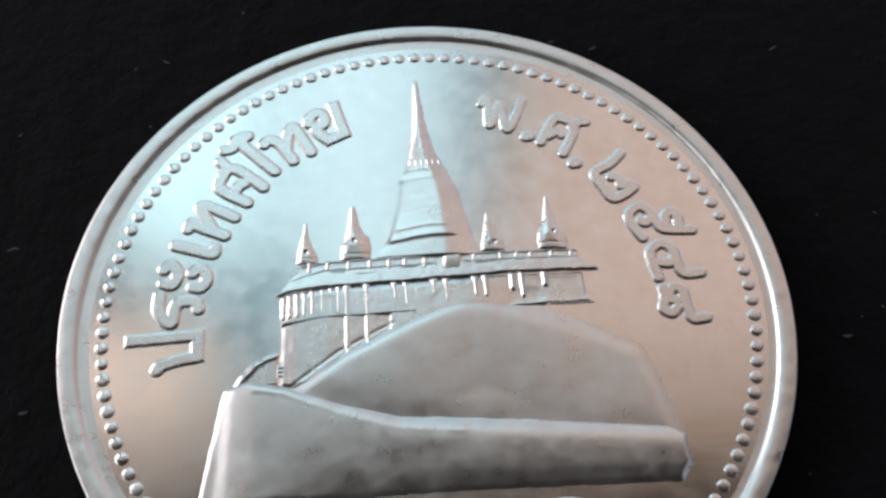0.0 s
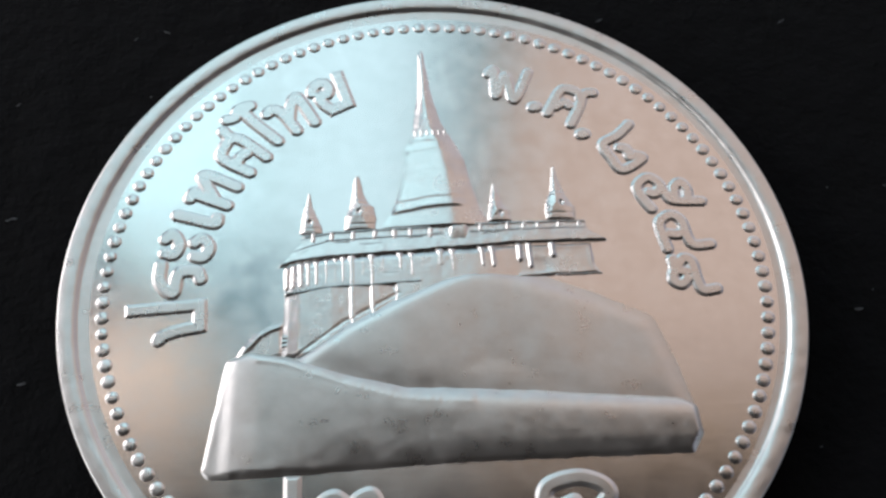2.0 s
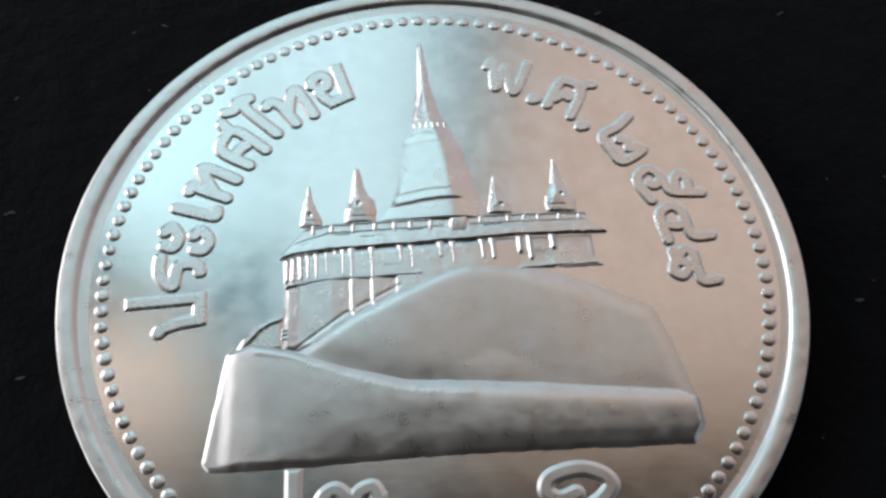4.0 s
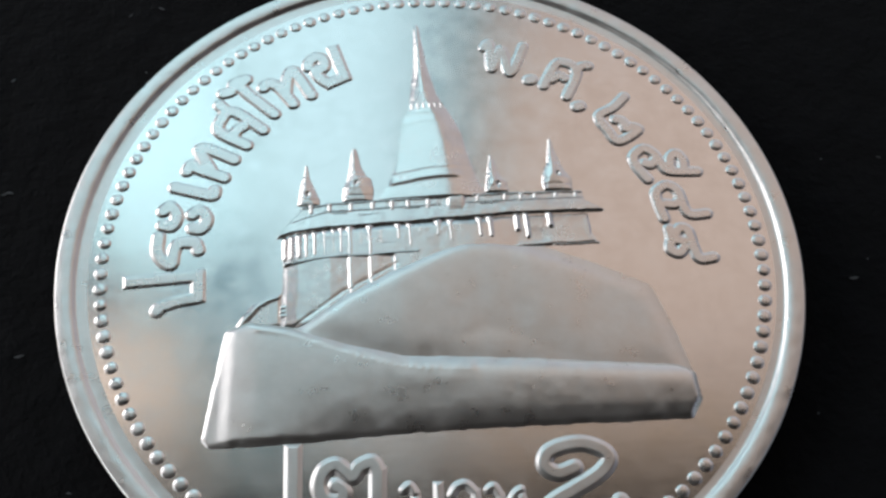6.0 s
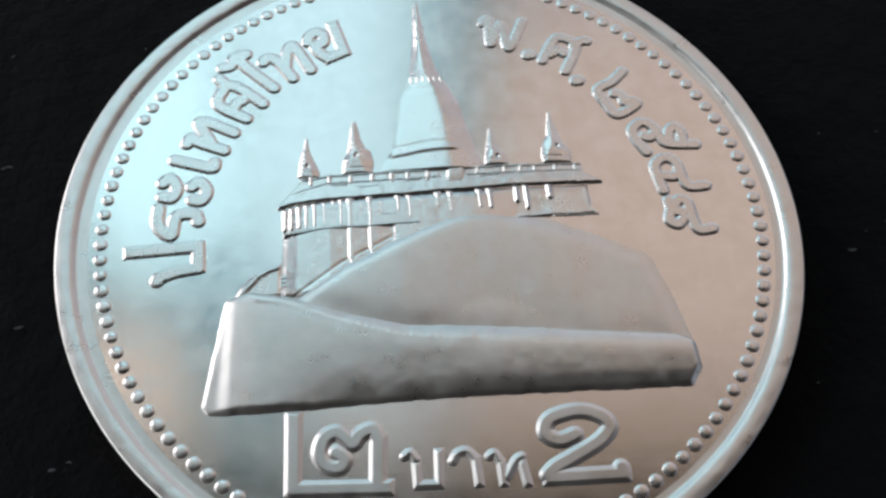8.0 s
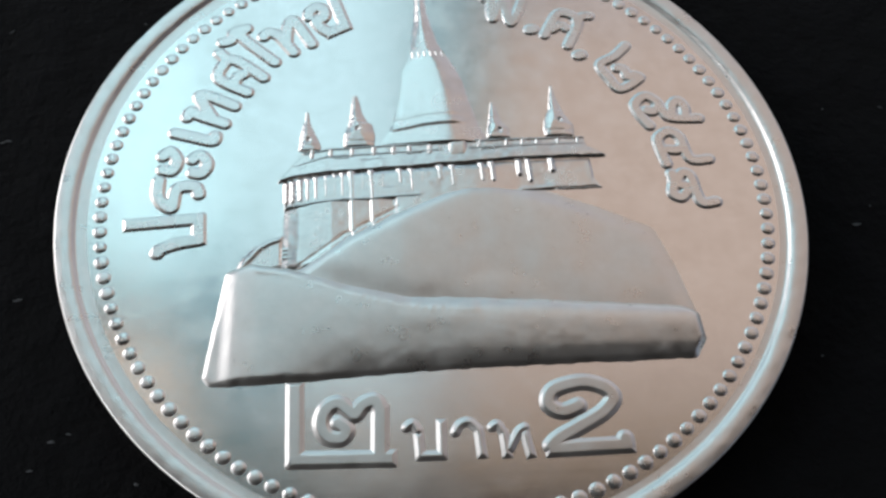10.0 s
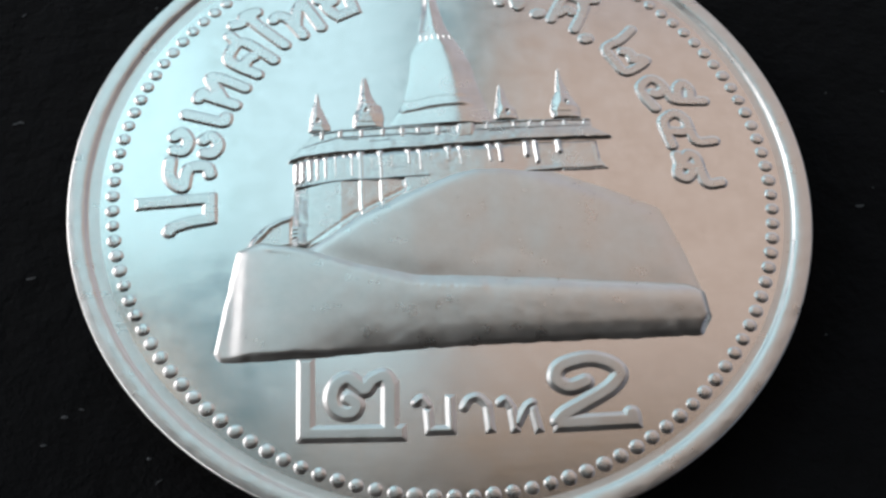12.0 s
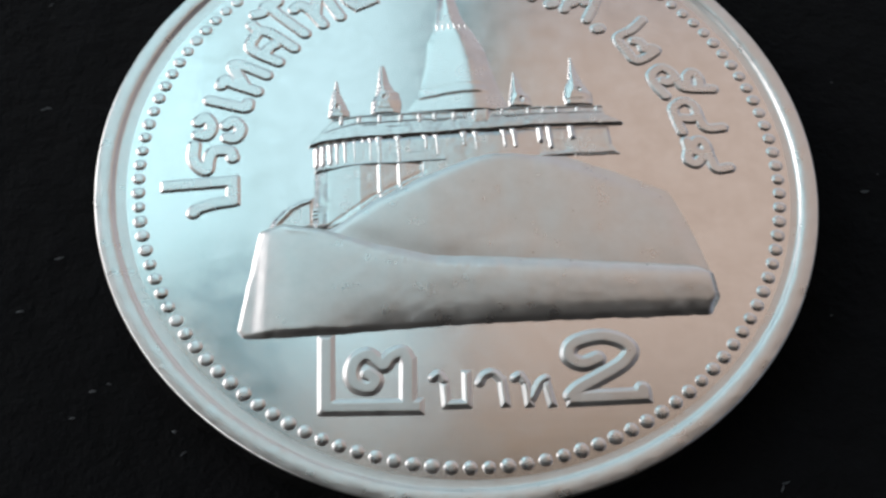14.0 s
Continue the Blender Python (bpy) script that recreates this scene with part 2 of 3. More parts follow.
verts, faces, rings = [], [], []
for r, z in profile:
    if r == 0:
        rings.append([len(verts)] * SEG)
        verts.append((0, 0, z * MM + FIELD))
    else:
        rings.append(list(range(len(verts), len(verts) + SEG)))
        verts += [(r * MM * math.cos(2 * math.pi * k / SEG), r * MM * math.sin(2 * math.pi * k / SEG), z * MM + FIELD) for k in range(SEG)]


def lathe(name, first, last, mat, label="", worn=False):
    used = sorted({v for ring in rings[first:last + 1] for v in ring})
    at = {v: k for k, v in enumerate(used)}
    made = []
    for a, b in zip(rings[first:last], rings[first + 1:last + 1]):
        for k in range(SEG):
            face = [a[k], b[k], b[(k + 1) % SEG], a[(k + 1) % SEG]]
            made.append([at[v] for v in dict.fromkeys(face)])
    co = np.array([verts[v] for v in used])
    aside = soft((np.hypot(co[:, 0], co[:, 1]) / MM - 9.9) / 0.3)[:, None]
    co[:, :2] += aside * np.array([OFF_CENTRE]) * MM
    if worn:
        x, y = co[:, 0] / MM, co[:, 1] / MM
        dents = 0.0035 * lumps(x, y, 0.33, 21) + 0.0025 * lumps(x, y, 0.12, 22) - 0.02 * np.clip(lumps(x, y, 0.21, 23) - 0.72, 0, 1)
        co[:, 2] += dents * MM * soft((np.hypot(x, y) - 10.22) / 0.12) * (co[:, 2] > 0.9 * MM)
    return mesh_from(name, co.tolist(), made, mat, coin, label)


JOIN = 6
lathe("field", 0, JOIN, FIELD_METAL, "smooth mirror-like field")
lathe("rim", JOIN, BRINK, RIM_METAL, "raised worn rim", True)
lathe("edge", BRINK, len(profile) - 1, EDGE_METAL, "plain smooth edge")

# ---- beads ----
bead_r, bead_h = 0.212, 0.033
bf = []
bv = [(0, 0, bead_h * MM)]
for k in range(1, 7):
    u = k / 6
    for j in range(14):
        b = 2 * math.pi * j / 14
        bv.append((bead_r * u * MM * math.cos(b), bead_r * u * MM * math.sin(b), (bead_h * (1 - u ** 3.2) - 0.004 * (k == 6)) * MM))
bf += [[0, 1 + j, 1 + (j + 1) % 14] for j in range(14)]
for k in range(5):
    bf += [[1 + 14 * k + j, 15 + 14 * k + j, 15 + 14 * k + (j + 1) % 14, 1 + 14 * k + (j + 1) % 14] for j in range(14)]
bead = mesh_from("bead", bv, bf, RELIEF_METAL, coin)
BEADS = 120
for k in range(BEADS):
    ob = bead if k == 0 else new("bead", bead.data)
    ob.parent = coin
    a = radians(0.94 + 360 / BEADS * k)
    s = random.uniform(0.94, 1.06)
    ob.matrix_basis = Matrix.Translation((9.65 * MM * math.cos(a), 9.65 * MM * math.sin(a), FIELD)) @ pose(0, 0, 0, 0, 0, random.uniform(0, 360)) @ Matrix.Diagonal((s, s * random.uniform(0.95, 1.05), random.uniform(0.85, 1.1), 1))


# ---- writing ----
def square_depth(x, y, line, width):
    """Depth inside a line of straight strokes with square ends and corners."""
    best = np.full(x.shape, -1e9)
    for (ax, ay), (bx, by) in zip(line, line[1:]):
        length = math.hypot(bx - ax, by - ay)
        ux, uy = (bx - ax) / length, (by - ay) / length
        along, across = (x - ax) * ux + (y - ay) * uy, (y - ay) * ux - (x - ax) * uy
        best = np.maximum(best, np.minimum(width / 2 - np.abs(across), np.minimum(along, length - along) + width * 0.42))
    return best


def glyph(name, at, turn, curved, straight, width, top, slope, mat=None):
    """A raised character: round pen strokes and square-ended straight strokes, in mm about its middle."""
    c, s = math.cos(radians(turn)), math.sin(radians(turn))

    def placed(line):
        return [(at[0] + c * px - s * py, at[1] + s * px + c * py) for px, py in line]

    pen, bars = [rounded(placed(line)) for line in curved], [placed(line) for line in straight]

    def height(x, y):
        d = [width / 2 - line_distance(x, y, line) for line in pen] + [square_depth(x, y, line, width) for line in bars]
        return plateau(np.max(d, axis=0), slope, top)

    low, high = bounds(np.concatenate([np.array(line) for line in pen + bars]), width / 2 + 0.08)
    return relief(name, height, low, high, 0.024, mat or RELIEF_METAL, coin, drawing=False)


# the country's name, clockwise along the rim; local x runs along the line, local y outwards
def country_sign(name, at, turn, strokes, straight=()):
    glyph(name, at, turn, strokes, straight, 0.49, 0.037, 0.115)


country_sign("letter", (-7.82, -0.89), -263.5, [[(-0.27, -0.97), (-0.30, -0.36), (-0.41, 0.09), (-0.52, 0.21)]], [[(0.53, 0.94), (0.43, -1.02), (-0.27, -0.97)]])  # po pla
country_sign("letter", (-7.47, 0.53), 85.9, [[(0.42, 0.61), (-0.05, 0.59), (-0.35, 0.40), (-0.47, 0.14), (-0.02, 0.11), (0.23, -0.02), (0.26, -0.45), (0.02, -0.59)]])  # ro ruea
country_sign("letter", (-7.32, 1.63), 77.4, [[(0.10, 0.69), (0.30, 0.52), (0.02, 0.25), (-0.34, 0.30), (-0.37, 0.57)], [(0.14, -0.18), (0.33, -0.37), (0.07, -0.65), (-0.28, -0.57), (-0.31, -0.32)]])  # sara a
country_sign("letter", (-7.07, 2.54), 70.2, [[(-0.05, 0.62), (-0.02, -0.02), (0.02, -0.55), (0.22, -0.56)]])  # sara e
country_sign("letter", (-6.62, 3.53), 62.0, [[(-0.55, 0.51), (-0.30, 0.50), (-0.34, 0.22), (-0.27, -0.62)], [(-0.23, -0.15), (0.06, 0.29), (0.29, 0.57), (0.42, 0.35), (0.43, -0.57)]])  # tho thahan
country_sign("letter", (-5.75, 4.94), 49.4, [[(-0.46, -0.66), (-0.60, 0.03), (-0.58, 0.42), (-0.26, 0.59), (0.13, 0.62), (0.27, 0.27), (0.28, -0.67)], [(-0.51, -0.12), (-0.21, -0.05), (-0.01, -0.10)], [(0.10, 0.66), (0.15, 1.02)]])  # so sala
country_sign("letter", (-5.52, 5.99), 42.7, [[(-0.49, 0.67), (-0.25, 0.56), (0.05, 0.72), (0.40, 0.57)], [(0.36, 0.58), (0.07, 0.42), (0.11, -0.82), (0.13, -1.05)]])  # sara ai
country_sign("letter", (-4.32, 6.33), 34.3, [[(-0.62, 0.43), (-0.39, 0.48), (-0.22, 0.14), (-0.21, -0.64)], [(-0.17, -0.17), (0.17, 0.26), (0.47, 0.46), (0.51, 0.20), (0.43, -0.70)]])  # tho thahan
country_sign("letter", (-3.08, 7.10), 23.5, [[(-0.22, -0.64), (-0.36, -0.33), (-0.38, -0.02), (-0.11, 0.00), (0.02, 0.27), (-0.13, 0.49), (-0.40, 0.42), (-0.53, 0.23)]], [[(0.48, 0.53), (0.35, -0.62), (-0.21, -0.65)]])  # yo yak


# the year of the Buddhist era
def year_sign(name, at, turn, strokes):
    glyph(name, at, turn, strokes, [], 0.50 if name == "dot" else 0.44, 0.039, 0.115)


year_sign("letter", (2.64, 7.22), -20.1, [[(-0.76, 0.21), (-0.63, 0.40), (-0.28, -0.52), (-0.20, 0.32), (0.32, -0.51), (0.44, 0.67)]])  # pho phan
year_sign("dot", (3.39, 6.33), -28.1, [[(-0.04, -0.03), (0.04, 0.03)]])
year_sign("letter", (4.55, 6.31), -35.8, [[(-0.48, -0.62), (-0.57, 0.00), (-0.55, 0.44), (-0.18, 0.58), (0.16, 0.41), (0.35, -0.59)], [(0.07, 0.45), (0.15, 0.72), (0.32, 0.86)], [(-0.40, -0.28), (-0.27, -0.01), (-0.06, -0.00)]])  # so sala
year_sign("dot", (4.82, 5.24), -42.6, [[(-0.03, -0.04), (0.03, 0.04)]])
year_sign("numeral", (6.00, 4.71), -51.8, [[(-0.47, 0.77), (-0.40, 0.20), (-0.45, -0.39), (0.12, -0.56), (0.63, -0.57), (0.72, 0.18), (0.47, 0.08), (0.43, -0.07), (0.16, 0.04), (-0.02, -0.08)]])  # thai two
year_sign("numeral", (7.25, 2.99), -67.6, [[(0.29, -0.78), (-0.22, -0.85), (-0.61, -0.77), (-0.75, -0.35), (-0.46, -0.14), (0.02, -0.13), (0.32, -0.00), (0.68, 0.74)], [(-0.24, -0.16), (-0.14, -0.42), (-0.25, -0.56)], [(0.25, 0.05), (-0.09, 0.23), (-0.17, 0.49), (0.12, 0.55), (0.44, 0.40)]])  # thai five
year_sign("numeral", (7.54, 1.60), -78.0, [[(0.45, -0.70), (-0.08, -0.70), (-0.49, -0.63), (-0.65, -0.24), (-0.39, 0.01), (0.22, 0.01), (0.52, 0.13), (0.60, 0.60)], [(0.00, -0.04), (0.05, -0.24), (-0.03, -0.48)]])  # thai four
year_sign("numeral", (7.59, 0.14), -89.0, [[(-0.52, -0.55), (-0.21, -0.53), (0.16, -0.62), (0.32, -0.40), (0.14, -0.20)], [(-0.30, -0.42), (-0.54, -0.21), (-0.41, 0.00), (0.18, 0.08), (0.54, 0.21), (0.52, 0.61)], [(-0.13, -0.39), (-0.08, -0.20)]])  # thai eight


# the value, level along the foot: pen strokes, straight strokes, width
def value_sign(name, at, curved, straight, width):
    glyph(name, at, 0, curved, straight, width + 0.10, 0.050, 0.17, VALUE_METAL)


value_sign("numeral", (-2.90, -6.81), [[(-0.09, -0.01), (0.12, -0.19), (-0.03, -0.42), (-0.38, -0.34), (-0.52, 0.01), (-0.39, 0.41), (-0.08, 0.57), (0.20, 0.35), (0.36, 0.23), (0.57, 0.49), (0.89, 0.60), (1.03, 0.32)]], [[(-1.21, 1.03), (-1.22, -0.96), (1.22, -1.03)], [(1.03, 0.29), (0.98, -0.96)]], 0.46)
value_sign("letter", (-0.74, -7.36), [[(-0.46, 0.35), (-0.30, 0.46), (-0.16, 0.25)]], [[(-0.15, 0.08), (-0.13, -0.45), (0.43, -0.46), (0.46, 0.43)]], 0.25)
value_sign("letter", (0.40, -7.39), [[(-0.33, 0.19), (-0.19, 0.40), (0.06, 0.46), (0.28, 0.23)]], [[(0.29, 0.21), (0.33, -0.46)]], 0.25)
value_sign("letter", (1.52, -7.47), [[(-0.48, 0.36), (-0.33, 0.44), (-0.21, 0.23)], [(-0.06, -0.25), (0.20, 0.19), (0.38, 0.32)]], [[(-0.18, 0.16), (-0.14, -0.41)], [(0.38, 0.14), (0.48, -0.44)]], 0.24)
value_sign("numeral", (3.56, -6.86), [[(-0.16, 0.25), (-0.61, 0.11), (-0.95, 0.32), (-0.85, 0.68), (-0.43, 0.87), (0.12, 0.92), (0.63, 0.72), (0.79, 0.42), (0.47, 0.04), (-0.19, -0.33), (-0.76, -0.63), (-1.00, -0.84)], [(0.97, -0.90), (0.96, -0.73)]], [[(-0.98, -0.92), (1.00, -0.90)]], 0.46)


# ---- temple on its hill ----
def motif(name, height, *args, wavy=0.0, **keys):
    """A part of the temple scene, set in its place on the coin, with an uneven struck surface."""
    ob = relief(name, lambda x, y: height(x + 0.012 * lumps(x, y, 0.23, 1), y + 0.014 * lumps(x, y, 0.19, 2)) + wavy * (lumps(x, y, 0.31, 9) + 0.5 * lumps(x, y, 0.13, 10)), *args, **keys)
    ob.location = (0.01 * MM, 0.03 * MM, 0)
    return ob


def curve_at(points, y):
    p = sorted(points)
    return np.interp(y, [a for a, _ in p], [b for _, b in p])


RAMPART_TOP = [(-6.02, -2.98), (-5.36, -2.78), (-4.29, -3.03), (-2.92, -3.62), (-1.12, -4.17), (1.61, -4.39), (6.21, -4.77), (6.66, -4.80)]
RAMPART_FOOT = [(-6.26, -6.16), (1.43, -6.04), (6.34, -6.05)]
RAMPART = [(-6.43, -5.94), (-6.02, -2.98), (-5.36, -2.76), (-4.29, -2.96), (-2.92, -3.29), (-1.12, -3.81), (1.61, -4.04), (6.20, -4.50), (6.66, -4.78), (6.70, -5.52), *RAMPART_FOOT[::-1]]
HILL_TOP = [(-4.45, -3.05), (-4.28, -2.95), (-2.91, -1.90), (-1.30, -1.06), (0.10, -0.42), (0.75, -0.25), (1.5, -0.25), (2.6, -0.55), (4.6, -1.42), (5.95, -2.12), (6.30, -3.30), (6.62, -4.95)]
HILL = [*HILL_TOP, (6.21, -5.3), (1.6, -4.9), (-1.12, -4.7), (-2.92, -4.2), (-4.3, -3.6)]


def hill(x, y):
    d = inside_distance(x, y, HILL)
    brow = line_distance(x, y, HILL_TOP)
    low_end = soft((x - 1.8) / 3.5)
    rise = plateau(d, 0.40, 1.0) * (0.118 - 0.045 * low_end - 0.022 * np.clip(x, -1.2, 2))
    crown = 0.040 * (1 - 0.75 * low_end) * (1 - np.exp(-brow / 0.45)) - 0.030 * np.clip(brow - 0.3, 0, 2.6) * (1 - 0.85 * low_end)
    valley = (0.036 - 0.02 * soft(x / 3)) * np.exp(-(line_distance(x, y, RAMPART_TOP) / 0.5) ** 2)
    rough = 0.0018 * lumps(x, y, 0.55, 3) + (0.0012 * lumps(x, y, 0.2, 4) + 0.0008 * lumps(x, y, 0.1, 12)) * (1 + 2.5 * np.exp(-brow / 0.5))
    return rise + np.where(d > 0, (crown - valley + rough) * soft(d / 0.6), 0)


STUDS = rounded([(-5.2, -3.02), (-4.29, -3.20), (-2.95, -3.74), (-1.2, -4.26), (0.6, -4.42)], 9)


def rampart(x, y):
    d = inside_distance(x, y, RAMPART)
    over, under = line_distance(x, y, RAMPART_TOP), line_distance(x, y, RAMPART_FOOT)
    face = inside_distance(x, y, [*RAMPART_TOP, (6.74, -5.46), *RAMPART_FOOT[::-1], (-6.43, -5.94)]) > 0
    v = np.where(face, over / (over + under + 1e-6), 0)
    west = soft((x + 6.5) / 1.6)
    rise = (0.135 - (0.006 + 0.055 * soft((x + 5.5) / 5)) * (over + under) * (0.25 * v + 0.75 * v ** 2) - 0.42 * np.clip(v - 0.62, 0, 1) ** 2 * soft((x + 4.8) / 2.5)) * (0.12 + 0.88 * west) - 0.035 * np.exp(-over / 0.14) - np.where(face, 0, 0.5 * over)
    rise = rise + (0.0032 * lumps(x, y, 0.42, 5) + 0.0018 * lumps(x, y, 0.17, 6) + 0.0007 * lumps(x, y, 0.08, 11)) * (0.3 + 0.7 * soft((x + 5) / 4)) * (0.7 + 0.9 * v)
    for px, py in STUDS:
        rise = rise + 0.016 * np.exp(-((x - px) ** 2 + (y - py) ** 2) / 0.0034)
    return plateau(d + (0.022 * lumps(x, y, 0.3, 7) + 0.014 * lumps(x, y, 0.11, 8)) * soft((x + 5.9) / 0.5), 0.10 - 0.04 * soft((-5.7 - x) / 0.4), 0.060 - 0.036 * soft((-5.7 - x) / 0.4)) + np.where(d > 0, rise, 0)


low, high = bounds(HILL, 0.15)
motif("hill", hill, low, high, 0.045, FROSTED_METAL, coin, "frosted rounded hill", blur=2)
low, high = bounds(RAMPART, 0.15)
motif("rampart", rampart, low, high, 0.04, FROSTED_METAL, coin, "frosted curved rampart wall", blur=1)

PATH = [(-5.85, -3.0), (-5.62, -2.50), (-5.25, -2.12), (-4.95, -1.95), (-4.50, -1.82), (-4.45, -2.95), (-5.2, -3.05)]
ARC_SIDE = [(-5.60, -2.84), (-5.42, -2.54), (-5.20, -2.28), (-4.92, -2.08), (-4.50, -1.95), (-4.40, -3.2), (-5.5, -3.2)]
low, high = bounds(PATH, 0.1)


def path(x, y):
    d = inside_distance(x, y, PATH)
    inner = inside_distance(x, y, ARC_SIDE)
    return plateau(d, 0.16, 0.048) - np.where(d > 0, 0.024 * soft(inner / 0.13), 0)


motif("hill_path", path, low, high, 0.03, TEMPLE_METAL, coin)

# lower drum, ledge, gallery wall and roof terrace
DRUM = [(-4.60, -3.05), (-4.58, -1.0), (-4.50, -0.1), (-3.5, 0.15), (0.6, 0.38), (4.58, 0.45), (4.60, -0.28), (4.74, -0.62), (3.3, -0.655), (2.4, -0.70), (2.2, -1.3), (0.0, -2.0), (-2.6, -2.75), (-3.7, -3.05), (-4.3, -3.08)]
low, high = bounds(DRUM, 0.1)


def drum(x, y):
    d = inside_distance(x, y, DRUM)
    turn = 0.025 * soft((x + 4.7) / 1.5) + 0.02 - 0.055 * soft((x - 1.0) / 1.5) - 0.012 * soft((x - 2.0) / 0.4) * soft((3.4 - x) / 0.4) * soft((0.1 - y) / 0.4)
    bay = soft((x + 3.27) / 0.08) * soft((-1.3 - x) / 0.1) * soft((-0.76 - y) / 0.08)
    across = np.where(x < -2.62, x + 3.23, np.where(x < -2.04, x + 2.62, x + 2.04))
    gutter = 0.010 * np.exp(-(line_distance(x, y, [(-4.60, -3.14), (-4.22, -2.98), (-2.85, -1.94), (-1.30, -1.10)]) / 0.05) ** 2)
    return plateau(d, 0.09 + 0.25 * soft((-4.05 - x) / 0.3), 0.045 - 0.027 * soft((-4.05 - x) / 0.3)) + np.where(d > 0, turn * soft(d / 0.25) - gutter + bay * (0.006 - 0.055 * np.clip(across, 0, 0.62)), 0)


motif("gallery_wall", drum, low, high, 0.03, TEMPLE_METAL, coin, wavy=0.0022)


def bar(name, points, width, base, top, slope=0.05):
    """A thin raised moulding along a line, standing on relief of height base."""
    line = np.array(points, float)

    def height(x, y):
        return base + plateau(width / 2 - line_distance(x, y, line), slope, top)

    low, high = bounds(line, width / 2 + 0.08)
    ob = motif(name, lambda x, y: np.where(height(x, y) > base - 0.03, height(x, y), -1), low, high, 0.018, TEMPLE_METAL, coin)
    return ob


bar("ledge", [(-4.47, -1.02), (-3.79, -0.90), (-3.23, -0.81), (-2.10, -0.79), (-1.44, -0.74), (-0.62, -0.70)], 0.09, 0.085, 0.026, 0.04)
bar("ledge", [(3.40, -0.62), (4.74, -0.60)], 0.05, 0.028, 0.012, 0.03)

EAVES = [(-4.78, -0.15), (-4.21, 0.02), (-3.39, 0.14), (-2.07, 0.21), (-0.90, 0.26), (0.11, 0.34), (0.97, 0.38), (2.17, 0.46), (3.21, 0.48), (5.10, 0.49)]
TERRACE = [*EAVES[::-1], (-4.42, 0.42), (-4.02, 0.92), (-3.2, 1.10), (-1.9, 1.14), (0.25, 1.22), (2.1, 1.32), (4.5, 1.28), (4.55, 0.92), (5.10, 0.56)]
low, high = bounds(TERRACE, 0.1)


def terrace(x, y):
    d = inside_distance(x, y, TERRACE)
    eaves = curve_at(EAVES, x)
    rise = np.clip((y - eaves) / 0.9, 0, 1)
    return plateau(d, 0.05, 0.102) - np.where(d > 0, 0.045 * soft(rise * 1.2), 0)


motif("roof_terrace", terrace, low, high, 0.025, TEMPLE_METAL, coin, wavy=0.0028)

bar("balustrade", [(-4.0, 0.86), (-3.2, 1.00), (-1.9, 1.06), (0.2, 1.13)], 0.06, 0.072, 0.018)
bar("balustrade", [(0.95, 1.18), (2.1, 1.20), (4.45, 1.20)], 0.06, 0.072, 0.018)
bar("balustrade", [(-4.3, 0.40), (-3.3, 0.74), (-1.9, 0.80), (0.1, 0.88)], 0.05, 0.078, 0.014)
bar("balustrade", [(0.9, 0.92), (2.6, 0.98), (4.45, 0.98)], 0.05, 0.076, 0.012)
for x in (-3.75, -3.2, -2.57, -1.93, -1.34, -0.86, -0.26):
    bar("balustrade_post", [(x, 1.02 + 0.02 * (x + 2)), (x - 0.01, 0.76 + 0.02 * (x + 2))], 0.10, 0.075, 0.012)
for x in (1.27, 2.11, 2.60, 3.04, 3.68, 4.3):
    bar("balustrade_post", [(x, 1.18), (x - 0.02, 0.98)], 0.09, 0.07, 0.014)

for a, b in [((-4.35, 0.22), (-3.9, 0.42)), ((-3.12, 0.66), (-2.7, 0.68)), ((-2.35, 0.58), (-1.75, 0.62)), ((-0.98, 0.79), (-0.52, 0.80)), ((1.3, 0.86), (1.9, 0.90)), ((2.5, 0.94), (3.2, 0.97))]:
    bar("roof_course", [a, b], 0.05, 0.078, 0.012, 0.03)
GATE = [(0.05, 0.47), (0.23, 0.81), (0.30, 1.22), (0.26, 1.39), (0.39, 1.74), (0.57, 1.80), (0.78, 1.79), (0.91, 1.70), (0.97, 1.40), (0.92, 0.90), (0.88, 0.60)]
low, high = bounds(GATE, 0.08)
motif("porch", lambda x, y: np.where(inside_distance(x, y, GATE) > -0.03, 0.055 + plateau(inside_distance(x, y, GATE), 0.16, 0.055) * (0.25 + 0.75 * soft((y - 0.4) / 0.7)), -1), low, high, 0.022, TEMPLE_METAL, coin)

# gallery pillars: long ones reach down to the hill
def pillar(x, top, foot, w, base=0.07):
    bar("pillar", [(x, top), (x + 0.02 * (top - foot), foot)], w + random.uniform(0.02, 0.06), base, random.uniform(0.028, 0.036), 0.07)


for k, x in enumerate((-4.49, -4.30, -4.08, -3.88, -3.64, -3.36, -3.10, -2.88)):
    pillar(x, -0.18 + 0.042 * k, -0.80 + 0.02 * k, 0.11 if k < 6 else 0.08, (0.028, 0.050, 0.066)[min(k, 2)])
for x, top, foot, w in [(-2.62, 0.15, -1.80, 0.15), (-2.04, 0.18, -1.50, 0.15), (-1.20, 0.20, -0.27, 0.14), (-0.87, 0.20, -0.50, 0.11), (-0.01, 0.25, -0.16, 0.15), (0.36, 0.28, -0.36, 0.12),
                        (1.23, 0.31, -0.25, 0.15), (1.54, 0.34, -0.26, 0.11), (2.36, 0.38, -0.06, 0.12), (2.65, 0.40, -0.30, 0.10), (3.36, 0.42, 0.04, 0.11)]:
    pillar(x, top, foot, w)
bar("window_frame", [(-2.3, 0.0), (-2.3, -0.45), (-2.15, -0.45)], 0.07, 0.08, 0.025)
bar("window_frame", [(-1.7, 0.05), (-1.7, -0.40), (-1.3, -0.38)], 0.07, 0.08, 0.025)
